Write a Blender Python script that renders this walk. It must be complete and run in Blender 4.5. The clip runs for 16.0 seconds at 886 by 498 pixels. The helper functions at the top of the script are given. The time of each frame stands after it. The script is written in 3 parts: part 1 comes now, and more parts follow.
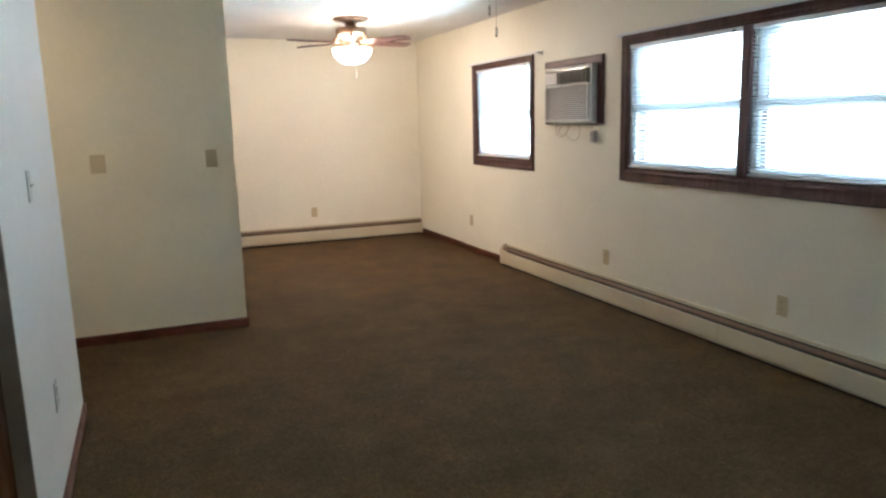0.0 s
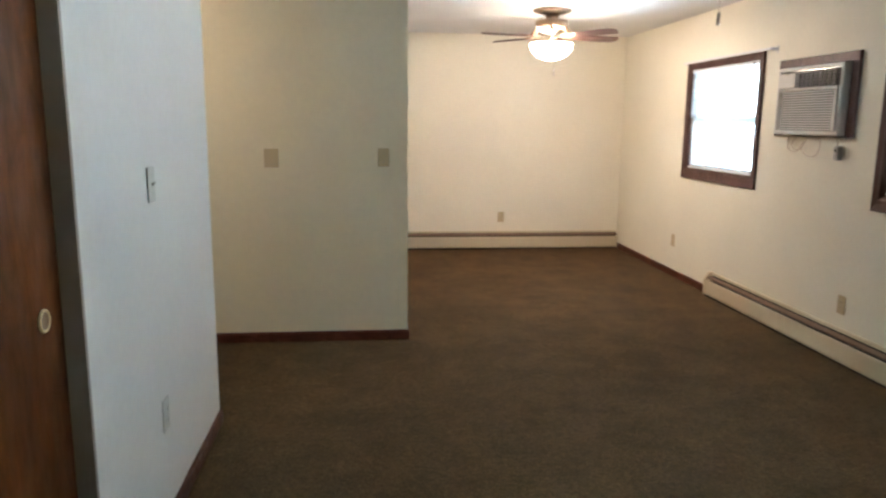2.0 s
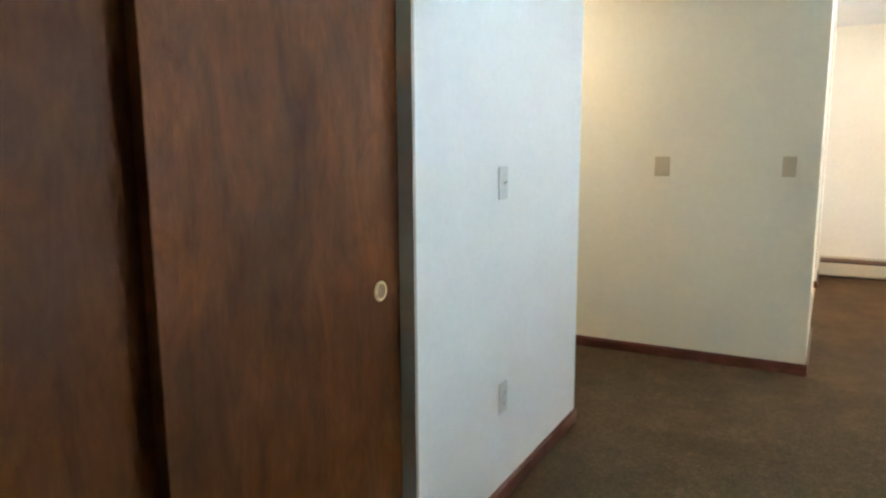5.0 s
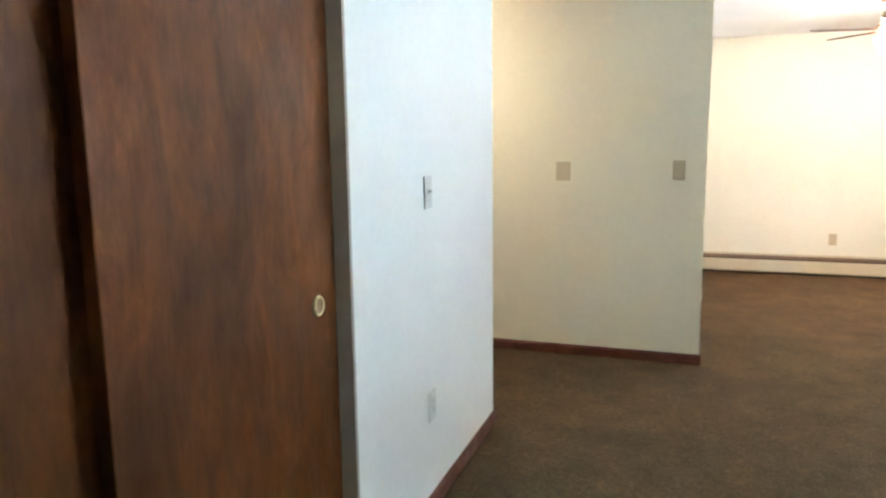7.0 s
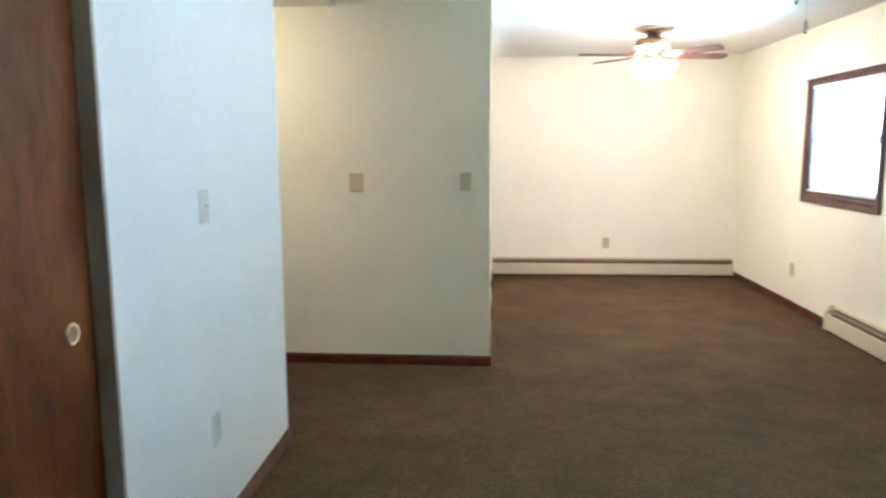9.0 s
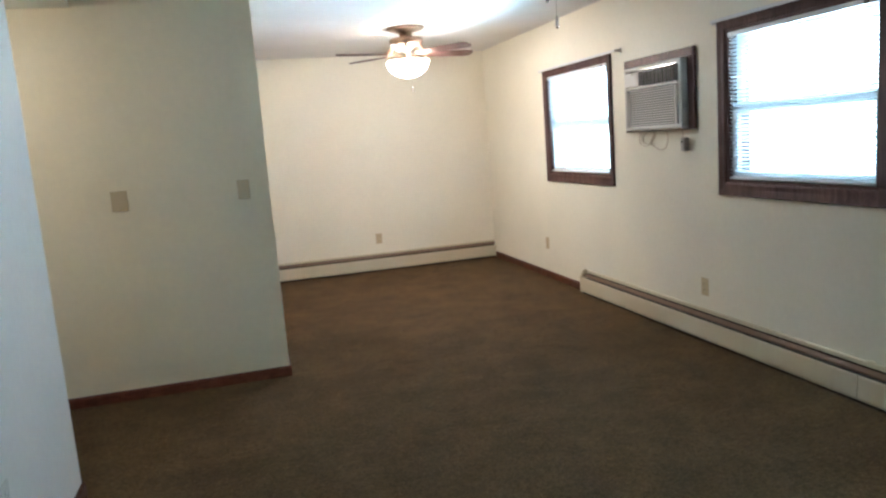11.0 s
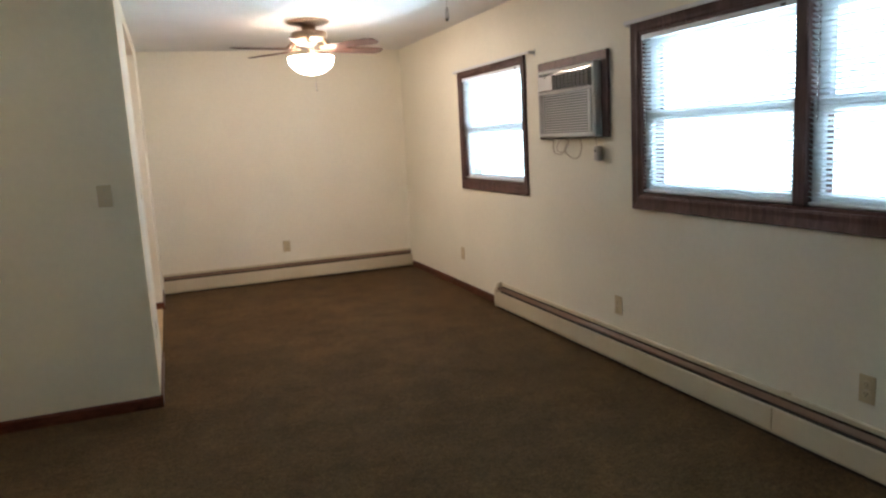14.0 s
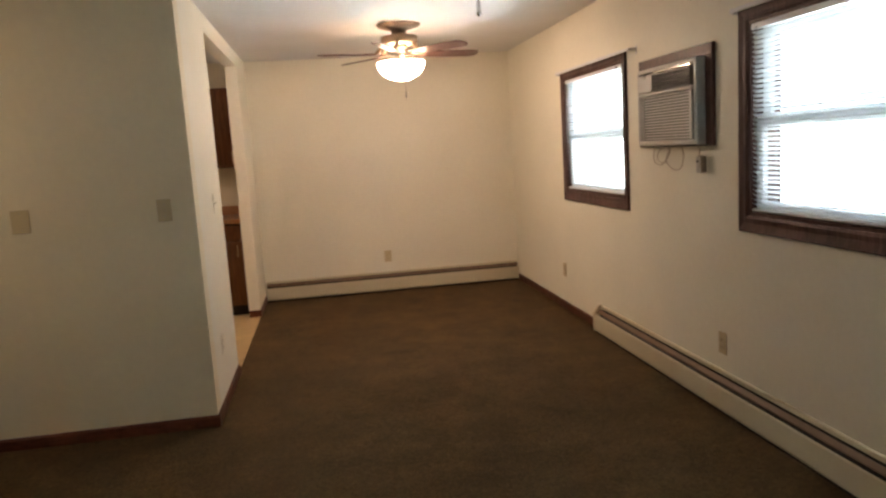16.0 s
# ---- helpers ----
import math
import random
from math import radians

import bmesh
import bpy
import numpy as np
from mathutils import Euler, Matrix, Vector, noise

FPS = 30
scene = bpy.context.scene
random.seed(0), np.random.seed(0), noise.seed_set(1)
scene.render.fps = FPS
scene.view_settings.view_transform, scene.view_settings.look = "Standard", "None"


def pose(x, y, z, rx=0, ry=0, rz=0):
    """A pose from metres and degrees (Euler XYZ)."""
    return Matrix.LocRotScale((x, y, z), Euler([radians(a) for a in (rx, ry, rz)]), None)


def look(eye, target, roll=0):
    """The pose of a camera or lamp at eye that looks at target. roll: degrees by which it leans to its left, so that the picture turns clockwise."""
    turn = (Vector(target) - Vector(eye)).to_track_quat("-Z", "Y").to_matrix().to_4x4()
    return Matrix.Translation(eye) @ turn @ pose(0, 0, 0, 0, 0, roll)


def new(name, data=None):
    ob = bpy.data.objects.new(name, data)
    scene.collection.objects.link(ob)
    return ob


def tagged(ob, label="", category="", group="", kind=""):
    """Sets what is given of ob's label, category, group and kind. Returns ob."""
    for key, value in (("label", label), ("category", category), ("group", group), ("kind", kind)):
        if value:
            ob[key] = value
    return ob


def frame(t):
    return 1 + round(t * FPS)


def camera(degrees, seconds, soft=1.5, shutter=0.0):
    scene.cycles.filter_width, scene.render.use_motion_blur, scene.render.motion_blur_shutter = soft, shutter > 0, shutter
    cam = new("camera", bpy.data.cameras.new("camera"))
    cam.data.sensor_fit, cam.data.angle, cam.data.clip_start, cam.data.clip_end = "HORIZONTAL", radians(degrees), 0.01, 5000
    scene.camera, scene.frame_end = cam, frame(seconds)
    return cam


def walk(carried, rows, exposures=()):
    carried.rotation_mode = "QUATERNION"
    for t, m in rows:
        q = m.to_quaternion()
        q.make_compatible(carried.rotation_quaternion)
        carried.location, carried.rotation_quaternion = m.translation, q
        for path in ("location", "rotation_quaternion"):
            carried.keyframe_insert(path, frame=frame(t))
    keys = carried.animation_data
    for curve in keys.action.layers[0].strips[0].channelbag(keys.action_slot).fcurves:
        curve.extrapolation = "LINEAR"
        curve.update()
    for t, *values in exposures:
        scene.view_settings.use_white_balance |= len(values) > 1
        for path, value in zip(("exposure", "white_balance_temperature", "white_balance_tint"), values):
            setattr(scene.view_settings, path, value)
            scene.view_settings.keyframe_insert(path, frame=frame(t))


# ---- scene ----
cam = camera(64.0, 16.0, 2.4, 0.4)
PATH = [
    (0, (-3.204, -8.446, 1.408), (-2.452, -6.628, 1.052), -1.47),
    (0.5, (-3.148, -8.283, 1.416), (-2.474, -6.434, 1.060), -0.75),
    (1, (-3.056, -8.133, 1.412), (-2.524, -6.237, 1.062), -0.30),
    (1.5, (-2.974, -7.995, 1.425), (-2.610, -6.060, 1.077), 0.43),
    (2, (-2.897, -7.920, 1.426), (-2.684, -5.963, 1.072), 0.64),
    (2.5, (-2.890, -7.808, 1.420), (-2.787, -5.849, 1.031), 0.04),
    (3, (-2.828, -7.719, 1.409), (-2.880, -5.762, 1.004), -0.69),
    (3.5, (-2.600, -7.701, 1.369), (-2.959, -5.767, 1.009), 0.07),
    (4, (-2.513, -7.734, 1.343), (-3.140, -5.875, 0.954), 0.32),
    (4.5, (-2.505, -7.799, 1.366), (-3.392, -6.037, 1.036), -0.20),
    (4.7, (-2.529, -7.815, 1.372), (-3.484, -6.086, 1.055), -0.32),
    (6.8, (-2.705, -7.867, 1.406), (-3.404, -6.017, 1.108), -0.59),
    (7, (-2.704, -7.883, 1.399), (-3.364, -6.020, 1.093), -0.74),
    (7.5, (-2.688, -7.896, 1.392), (-3.255, -6.006, 1.067), -0.85),
    (8, (-2.650, -7.900, 1.402), (-3.125, -5.988, 1.059), -0.64),
    (8.5, (-2.603, -7.898, 1.405), (-2.946, -5.954, 1.080), -0.55),
    (9, (-2.612, -7.865, 1.411), (-2.754, -5.890, 1.127), -0.20),
    (9.5, (-2.742, -7.839, 1.410), (-2.613, -5.866, 1.114), -1.17),
    (10, (-2.806, -7.838, 1.398), (-2.492, -5.886, 1.096), -2.39),
    (10.2, (-2.805, -7.894, 1.400), (-2.436, -5.952, 1.096), -3.15),
    (12.5, (-2.736, -7.691, 1.404), (-2.073, -5.826, 1.115), -2.73),
    (13, (-2.675, -7.671, 1.407), (-1.983, -5.819, 1.108), -2.67),
    (13.5, (-2.589, -7.594, 1.404), (-1.871, -5.753, 1.098), -2.91),
    (14, (-2.464, -7.529, 1.408), (-1.765, -5.681, 1.097), -3.15),
    (14.5, (-2.323, -7.474, 1.389), (-1.697, -5.598, 1.087), -3.15),
    (15, (-2.230, -7.381, 1.401), (-1.692, -5.478, 1.103), -3.77),
    (15.5, (-2.109, -7.310, 1.431), (-1.676, -5.381, 1.130), -4.06),
    (16, (-1.955, -7.256, 1.427), (-1.643, -5.300, 1.146), -3.60),
]
walk(cam, [(t, look(eye, target, roll)) for t, eye, target, roll in PATH], [(0, 0.15, 5860, 8), (1.5, 0.15, 6060, 9), (3, 0.32, 5780, 7), (4.5, 0.72, 5680, 4), (7, 1.1, 5680, 5), (8.5, 0.94, 5480, 3), (9.5, 0.69, 5230, 1), (10.2, 0.43, 5230, 2), (12.5, -0.08, 5760, 8), (14.5, -0.44, 6300, 11), (16, -0.58, 7400, 17)])

# world, sky, sun
world = bpy.data.worlds.new("world")
scene.world = world
world.use_nodes = True
wn = world.node_tree
sky = wn.nodes.new("ShaderNodeTexSky")
sky.sky_type = "NISHITA"
sky.sun_disc = False
sky.sun_elevation = radians(48)
sky.sun_rotation = radians(-100)
wn.links.new(sky.outputs[0], wn.nodes["Background"].inputs[0])
wn.nodes["Background"].inputs[1].default_value = 0.1
sun = new("sun", bpy.data.lights.new("sun", "SUN"))
sun.data.energy = 1.0
sun.data.angle = radians(12)
sun.data.color = (1.0, 0.96, 0.9)
sun.matrix_world = look((-8, -2, 12), (0, -4, 0))

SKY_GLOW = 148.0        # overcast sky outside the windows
BOWL_GLOW = 82.0      # lit glass bowl of the ceiling fan
BULB_WATTS = 6.5     # bulbs above the bowl's rim
HALL_WATTS = 41.0
KITCHEN_WATTS = 105.0
WARM = (1.0, 0.76, 0.58)
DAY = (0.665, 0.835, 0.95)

# ------------------------------------------------------------------ materials


def nodes(name):
    m = bpy.data.materials.new(name)
    m.use_nodes = True
    return m, m.node_tree, m.node_tree.nodes["Principled BSDF"]


def ramp(nt, fac, stops):
    r = nt.nodes.new("ShaderNodeValToRGB")
    while len(r.color_ramp.elements) < len(stops):
        r.color_ramp.elements.new(0.5)
    for e, (p, c) in zip(r.color_ramp.elements, stops):
        e.position, e.color = p, (*c, 1)
    nt.links.new(fac, r.inputs[0])
    return r.outputs[0]


def noise_tex(nt, scale, detail=3.0, rough=0.55, stretch=(1, 1, 1), vary=False, distortion=0.0):
    tc = nt.nodes.new("ShaderNodeTexCoord")
    mp = nt.nodes.new("ShaderNodeMapping")
    mp.inputs["Scale"].default_value = stretch
    nt.links.new(tc.outputs["Object"], mp.inputs[0])
    if vary:
        info = nt.nodes.new("ShaderNodeObjectInfo")
        mul = nt.nodes.new("ShaderNodeMath")
        mul.operation = "MULTIPLY"
        mul.inputs[1].default_value = 37.0
        nt.links.new(info.outputs["Random"], mul.inputs[0])
        nt.links.new(mul.outputs[0], mp.inputs["Location"])
    n = nt.nodes.new("ShaderNodeTexNoise")
    n.inputs["Scale"].default_value = scale
    n.inputs["Detail"].default_value = detail
    n.inputs["Roughness"].default_value = rough
    n.inputs["Distortion"].default_value = distortion
    nt.links.new(mp.outputs[0], n.inputs["Vector"])
    return n.outputs[0]


def bump(nt, bsdf, height, strength, distance):
    b = nt.nodes.new("ShaderNodeBump")
    b.inputs["Strength"].default_value = strength
    b.inputs["Distance"].default_value = distance
    nt.links.new(height, b.inputs["Height"])
    old = bsdf.inputs["Normal"].links
    if old:
        nt.links.new(old[0].from_socket, b.inputs["Normal"])
    nt.links.new(b.outputs[0], bsdf.inputs["Normal"])


def mixed(nt, a, b, fac, mode="MULTIPLY"):
    mx = nt.nodes.new("ShaderNodeMix")
    mx.data_type, mx.blend_type = "RGBA", mode
    mx.inputs["Factor"].default_value = fac
    nt.links.new(a, mx.inputs["A"])
    nt.links.new(b, mx.inputs["B"])
    return mx.outputs["Result"]


def paint(name, colour, rough=0.6, peel=0.25, dirt=0.06, scale=1.0, vary=False):
    m, nt, b = nodes(name)
    lo = tuple(c * (1 - dirt) for c in colour)
    blot = ramp(nt, noise_tex(nt, 1.6 * scale, 4, vary=vary), [(0.3, lo), (0.7, colour)])
    fine = ramp(nt, noise_tex(nt, 30 * scale, 2), [(0.35, (0.97, 0.97, 0.97)), (0.7, (1, 1, 1))])
    nt.links.new(mixed(nt, blot, fine, 1.0), b.inputs["Base Color"])
    b.inputs["Roughness"].default_value = rough
    if peel:
        bump(nt, b, noise_tex(nt, 170, 2), peel, 0.0012)
        bump(nt, b, noise_tex(nt, 7, 2), peel * 0.6, 0.004)
    return m


def wood(name, dark, mid, light, rough=0.4, grain=(16, 16, 0.8), scale=2.4, blotch=0.35, spec=0.2):
    m, nt, b = nodes(name)
    g = ramp(nt, noise_tex(nt, scale, 9, 0.66, grain, True, 1.2), [(0.3, dark), (0.5, mid), (0.72, light)])
    fine = ramp(nt, noise_tex(nt, scale * 9, 4, 0.7, grain, True), [(0.34, (0.74, 0.72, 0.70)), (0.64, (1, 1, 1))])
    big = ramp(nt, noise_tex(nt, 2.2, 4, 0.6, (1.6, 1.6, 0.9), True), [(0.34, (1 - blotch, 1 - blotch, 1 - blotch)), (0.68, (1.1, 1.06, 1.0))])
    nt.links.new(mixed(nt, mixed(nt, g, fine, 0.7), big, 1.0), b.inputs["Base Color"])
    b.inputs["Roughness"].default_value = rough
    nt.links.new(ramp(nt, noise_tex(nt, 11, 3, 0.5, (2, 2, 0.6), True), [(0.3, (rough - 0.08,) * 3), (0.75, (rough + 0.15,) * 3)]), b.inputs["Roughness"])
    b.inputs["Specular IOR Level"].default_value = spec
    bump(nt, b, noise_tex(nt, scale * 7, 5, 0.6, grain, True), 0.16, 0.0012)
    return m


def plain(name, colour, rough=0.5, metal=0.0, wear=0.05):
    m, nt, b = nodes(name)
    lo = tuple(c * (1 - wear) for c in colour)
    nt.links.new(ramp(nt, noise_tex(nt, 9, 3, vary=True), [(0.3, lo), (0.7, colour)]), b.inputs["Base Color"])
    b.inputs["Roughness"].default_value = rough
    b.inputs["Metallic"].default_value = metal
    bump(nt, b, noise_tex(nt, 240, 2), 0.06, 0.0005)
    return m


def glow(name, colour, strength):
    m, nt, b = nodes(name)
    b.inputs["Base Color"].default_value = (0.9, 0.88, 0.82, 1)
    b.inputs["Emission Color"].default_value = (*colour, 1)
    b.inputs["Emission Strength"].default_value = strength
    return m


def carpet_material():
    m, nt, b = nodes("brown_carpet")
    pile = ramp(nt, noise_tex(nt, 95, 4, 0.8), [(0.3, (0.041, 0.0246, 0.0108)), (0.5, (0.081, 0.0498, 0.0226)), (0.7, (0.140, 0.0885, 0.0412))])
    tuft = ramp(nt, noise_tex(nt, 34, 5, 0.8), [(0.36, (0.70, 0.69, 0.67)), (0.64, (1.22, 1.19, 1.15))])
    walked = ramp(nt, noise_tex(nt, 5.5, 5, 0.68), [(0.33, (0.80, 0.80, 0.80)), (0.67, (1.16, 1.12, 1.08))])
    big = ramp(nt, noise_tex(nt, 2.0, 4, 0.6), [(0.34, (0.76, 0.76, 0.77)), (0.66, (1.02, 0.99, 0.95))])
    col = mixed(nt, mixed(nt, mixed(nt, pile, tuft, 1.0), walked, 1.0), big, 1.0)
    nt.links.new(col, b.inputs["Base Color"])
    b.inputs["Roughness"].default_value = 0.95
    b.inputs["Specular IOR Level"].default_value = 0.15
    bump(nt, b, noise_tex(nt, 95, 4, 0.8), 0.7, 0.006)
    bump(nt, b, noise_tex(nt, 28, 3, 0.65), 0.3, 0.006)
    return m


def glass_material():
    m, nt, b = nodes("window_glass")
    b.inputs["Base Color"].default_value = (0.97, 0.985, 0.98, 1)
    b.inputs["Roughness"].default_value = 0.0
    b.inputs["IOR"].default_value = 1.45
    b.inputs["Transmission Weight"].default_value = 1.0
    return m


def slat_material():
    m, nt, b = nodes("blind_slat_white")
    tr = nt.nodes.new("ShaderNodeBsdfTranslucent")
    tr.inputs[0].default_value = (0.78, 0.82, 0.85, 1)
    mx = nt.nodes.new("ShaderNodeMixShader")
    mx.inputs[0].default_value = 0.55
    nt.links.new(ramp(nt, noise_tex(nt, 5, 3, vary=True), [(0.3, (0.74, 0.75, 0.75)), (0.7, (0.83, 0.84, 0.84))]), b.inputs["Base Color"])
    b.inputs["Roughness"].default_value = 0.4
    nt.links.new(b.outputs[0], mx.inputs[1])
    nt.links.new(tr.outputs[0], mx.inputs[2])
    nt.links.new(mx.outputs[0], nt.nodes["Material Output"].inputs[0])
    return m


M_WALL = paint("cream_wall_paint", (0.86, 0.820, 0.690), 0.6, 0.04)
# the same cream paint, whitened for the daylight on the closet wall
M_WALL_DAYLIT = paint("cream_wall_daylit", (0.86, 0.855, 0.80), 0.55, 0.04)
# the same cream paint, yellowed for the warmer light on the partition
M_WALL_WARMLIT = paint("cream_wall_warmlit", (0.845, 0.765, 0.565), 0.6, 0.04)
M_CEIL = paint("ceiling_white", (0.76, 0.745, 0.71), 0.85, 0.6, 0.08)
M_CARPET = carpet_material()
M_VINYL = paint("beige_vinyl_floor", (0.58, 0.40, 0.20), 0.35, 0.1, 0.2, 3)
M_BASE = wood("red_brown_baseboard", (0.065, 0.019, 0.010), (0.115, 0.035, 0.018), (0.17, 0.056, 0.028), 0.38, (3, 3, 16))
M_CASING = wood("dark_stained_casing", (0.064, 0.032, 0.029), (0.112, 0.059, 0.054), (0.162, 0.091, 0.083), 0.42)
M_DOOR = wood("dark_veneer_door", (0.046, 0.0130, 0.0028), (0.082, 0.0238, 0.0052), (0.116, 0.0360, 0.0084), 0.5, (4, 4, 1.3), 2.2, 0.5, 0.06)
M_JAMB = paint("taupe_jamb_paint", (0.37, 0.315, 0.24), 0.5, 0.1)
M_DARK = plain("dark_gap", (0.020, 0.012, 0.008), 0.8)
M_PLATE = plain("almond_plastic", (0.58, 0.47, 0.28), 0.4)
M_PLATE_WHITE = plain("pale_grey_plastic", (0.66, 0.66, 0.60), 0.4)
M_SLOT = plain("slot_black", (0.02, 0.018, 0.015), 0.6)
M_SCREW = plain("plate_screw", (0.45, 0.42, 0.36), 0.35, 0.8)
M_HEATER = paint("heater_cream_enamel", (0.62, 0.54, 0.385), 0.42, 0.05, 0.12)
M_VANE = plain("heater_vane_brown", (0.16, 0.090, 0.050), 0.5)
M_BRASS = plain("worn_brass", (0.50, 0.39, 0.22), 0.33, 1.0)
# darker than the ring, for the centre of the finger pull
M_BRASS_CUP = plain("dark_brass", (0.17, 0.11, 0.055), 0.5, 0.4)
M_WHITE = plain("white_vinyl", (0.80, 0.82, 0.83), 0.4)
M_ROD = plain("white_rod_enamel", (0.72, 0.72, 0.73), 0.4)
M_GLASS = glass_material()
M_SLAT = slat_material()
M_CORD = plain("white_cord", (0.72, 0.72, 0.70), 0.7)
M_AC = plain("ac_beige_plastic", (0.57, 0.55, 0.52), 0.38)
M_AC_GRILLE = plain("ac_grille_grey", (0.45, 0.43, 0.405), 0.42)
M_AC_DARK = plain("ac_panel_dark", (0.085, 0.075, 0.07), 0.3)
M_CHROME = plain("chrome_strip", (0.8, 0.8, 0.8), 0.12, 1.0)
M_CABLE = plain("ac_cable_tan", (0.54, 0.46, 0.36), 0.5)
M_PLUG = plain("plug_grey", (0.52, 0.49, 0.44), 0.45)
M_BRONZE = plain("fan_bronze", (0.26, 0.17, 0.11), 0.4, 0.6)
M_BLADE = wood("fan_blade_walnut", (0.05, 0.022, 0.016), (0.10, 0.045, 0.032), (0.15, 0.07, 0.05), 0.4, (3, 14, 14))
M_BOWL = glow("lit_glass_bowl", WARM, BOWL_GLOW)
M_BOB = plain("nickel_chain_bob", (0.62, 0.60, 0.58), 0.18, 1.0)
M_CABINET = wood("kitchen_cabinet_brown", (0.07, 0.026, 0.011), (0.15, 0.060, 0.025), (0.22, 0.098, 0.043), 0.4)
M_COUNTER = paint("brown_laminate", (0.36, 0.17, 0.08), 0.35, 0.0, 0.25, 6)
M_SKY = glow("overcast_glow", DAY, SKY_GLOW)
M_GROUND = paint("outside_ground", (0.16, 0.18, 0.10), 0.9, 0.3, 0.3)

# ------------------------------------------------------------------ mesh tools


def box(bm, x0, x1, y0, y1, z0, z1, bevel=0.0, seg=1):
    """A bevelled box added to bm."""
    ret = bmesh.ops.create_cube(bm, size=1.0)
    vs = ret["verts"]
    for v in vs:
        v.co = Vector(((x0 + x1) / 2 + v.co.x * (x1 - x0), (y0 + y1) / 2 + v.co.y * (y1 - y0), (z0 + z1) / 2 + v.co.z * (z1 - z0)))
    if bevel:
        es = list({e for v in vs for e in v.link_edges})
        bmesh.ops.bevel(bm, geom=es, offset=bevel, segments=seg, affect="EDGES", profile=0.5)
    return bm


def abox(x0, x1, y0, y1, z0, z1, bevel=0.0, seg=1):
    return box(bmesh.new(), x0, x1, y0, y1, z0, z1, bevel, seg)


def prism(bm, profile, axis, a0, a1):
    """A closed profile of (u, v) pairs drawn out along an axis: x uses (y, z), y uses (x, z), z uses (x, y)."""
    def at(u, v, a):
        return {"x": (a, u, v), "y": (u, a, v), "z": (u, v, a)}[axis]
    one = [bm.verts.new(at(u, v, a0)) for u, v in profile]
    two = [bm.verts.new(at(u, v, a1)) for u, v in profile]
    n = len(profile)
    for i in range(n):
        bm.faces.new((one[i], one[(i + 1) % n], two[(i + 1) % n], two[i]))
    bm.faces.new(one[::-1])
    bm.faces.new(two)
    bmesh.ops.recalc_face_normals(bm, faces=bm.faces)
    return bm


def lathe(bm, profile, at=(0, 0, 0), steps=32, axis="z"):
    """A profile of (radius, height) pairs turned round an axis."""
    rings = []
    for r, h in profile:
        ring = []
        for i in range(steps):
            a = 2 * math.pi * i / steps
            p = (r * math.cos(a), r * math.sin(a), h)
            if axis == "x":
                p = (p[2], p[0], p[1])
            elif axis == "y":
                p = (p[0], p[2], p[1])
            ring.append(bm.verts.new(Vector(p) + Vector(at)))
        rings.append(ring)
    for a, b in zip(rings, rings[1:]):
        for i in range(steps):
            bm.faces.new((a[i], a[(i + 1) % steps], b[(i + 1) % steps], b[i]))
    if profile[0][0] > 1e-6:
        bm.faces.new(rings[0][::-1])
    if profile[-1][0] > 1e-6:
        bm.faces.new(rings[-1])
    bmesh.ops.remove_doubles(bm, verts=bm.verts, dist=1e-6)
    bmesh.ops.recalc_face_normals(bm, faces=bm.faces)
    return bm


def tube(bm, points, r, sides=8):
    """A round tube along points."""
    pts = [Vector(p) for p in points]
    rings = []
    for i, p in enumerate(pts):
        d = (pts[min(i + 1, len(pts) - 1)] - pts[max(i - 1, 0)]).normalized()
        side = d.cross(Vector((0.31, 0.17, 0.93)))
        side = side.normalized() if side.length > 1e-3 else d.orthogonal().normalized()
        up = d.cross(side)
        rings.append([bm.verts.new(p + r * (math.cos(2 * math.pi * k / sides) * side + math.sin(2 * math.pi * k / sides) * up)) for k in range(sides)])
    for a, b in zip(rings, rings[1:]):
        for k in range(sides):
            bm.faces.new((a[k], a[(k + 1) % sides], b[(k + 1) % sides], b[k]))
    bm.faces.new(rings[0][::-1])
    bm.faces.new(rings[-1])
    bmesh.ops.recalc_face_normals(bm, faces=bm.faces)
    return bm


def smooth_path(points, n=8):
    """A soft curve through points (Catmull-Rom)."""
    p = [Vector(q) for q in points]
    p = [p[0]] + p + [p[-1]]
    out = []
    for i in range(1, len(p) - 2):
        for k in range(n):
            t = k / n
            out.append(0.5 * (2 * p[i] + (p[i + 1] - p[i - 1]) * t + (2 * p[i - 1] - 5 * p[i] + 4 * p[i + 1] - p[i + 2]) * t * t + (3 * p[i] - p[i - 1] - 3 * p[i + 1] + p[i + 2]) * t ** 3))
    return out + [p[-2]]


def mesh_of(name, bm, material, smooth=False):
    me = bpy.data.meshes.new(name)
    bm.to_mesh(me)
    bm.free()
    me.materials.append(material)
    if smooth:
        for f in me.polygons:
            f.use_smooth = True
    return me


def part(name, bm, material, parent=None, label="", smooth=False):
    ob = new(name, mesh_of(name, bm, material, smooth))
    ob.parent = parent
    if label:
        ob["label"] = label
    return ob


def structure(name, bm, material, label, category):
    return tagged(part(name, bm, material), label, category, kind="structure")


def thing(name, x, y, z, label, category, group="", rz=0.0):
    e = new(name)
    e.empty_display_size = 0.1
    e.matrix_basis = pose(x, y, z, 0, 0, rz)
    return tagged(e, label, category, group)


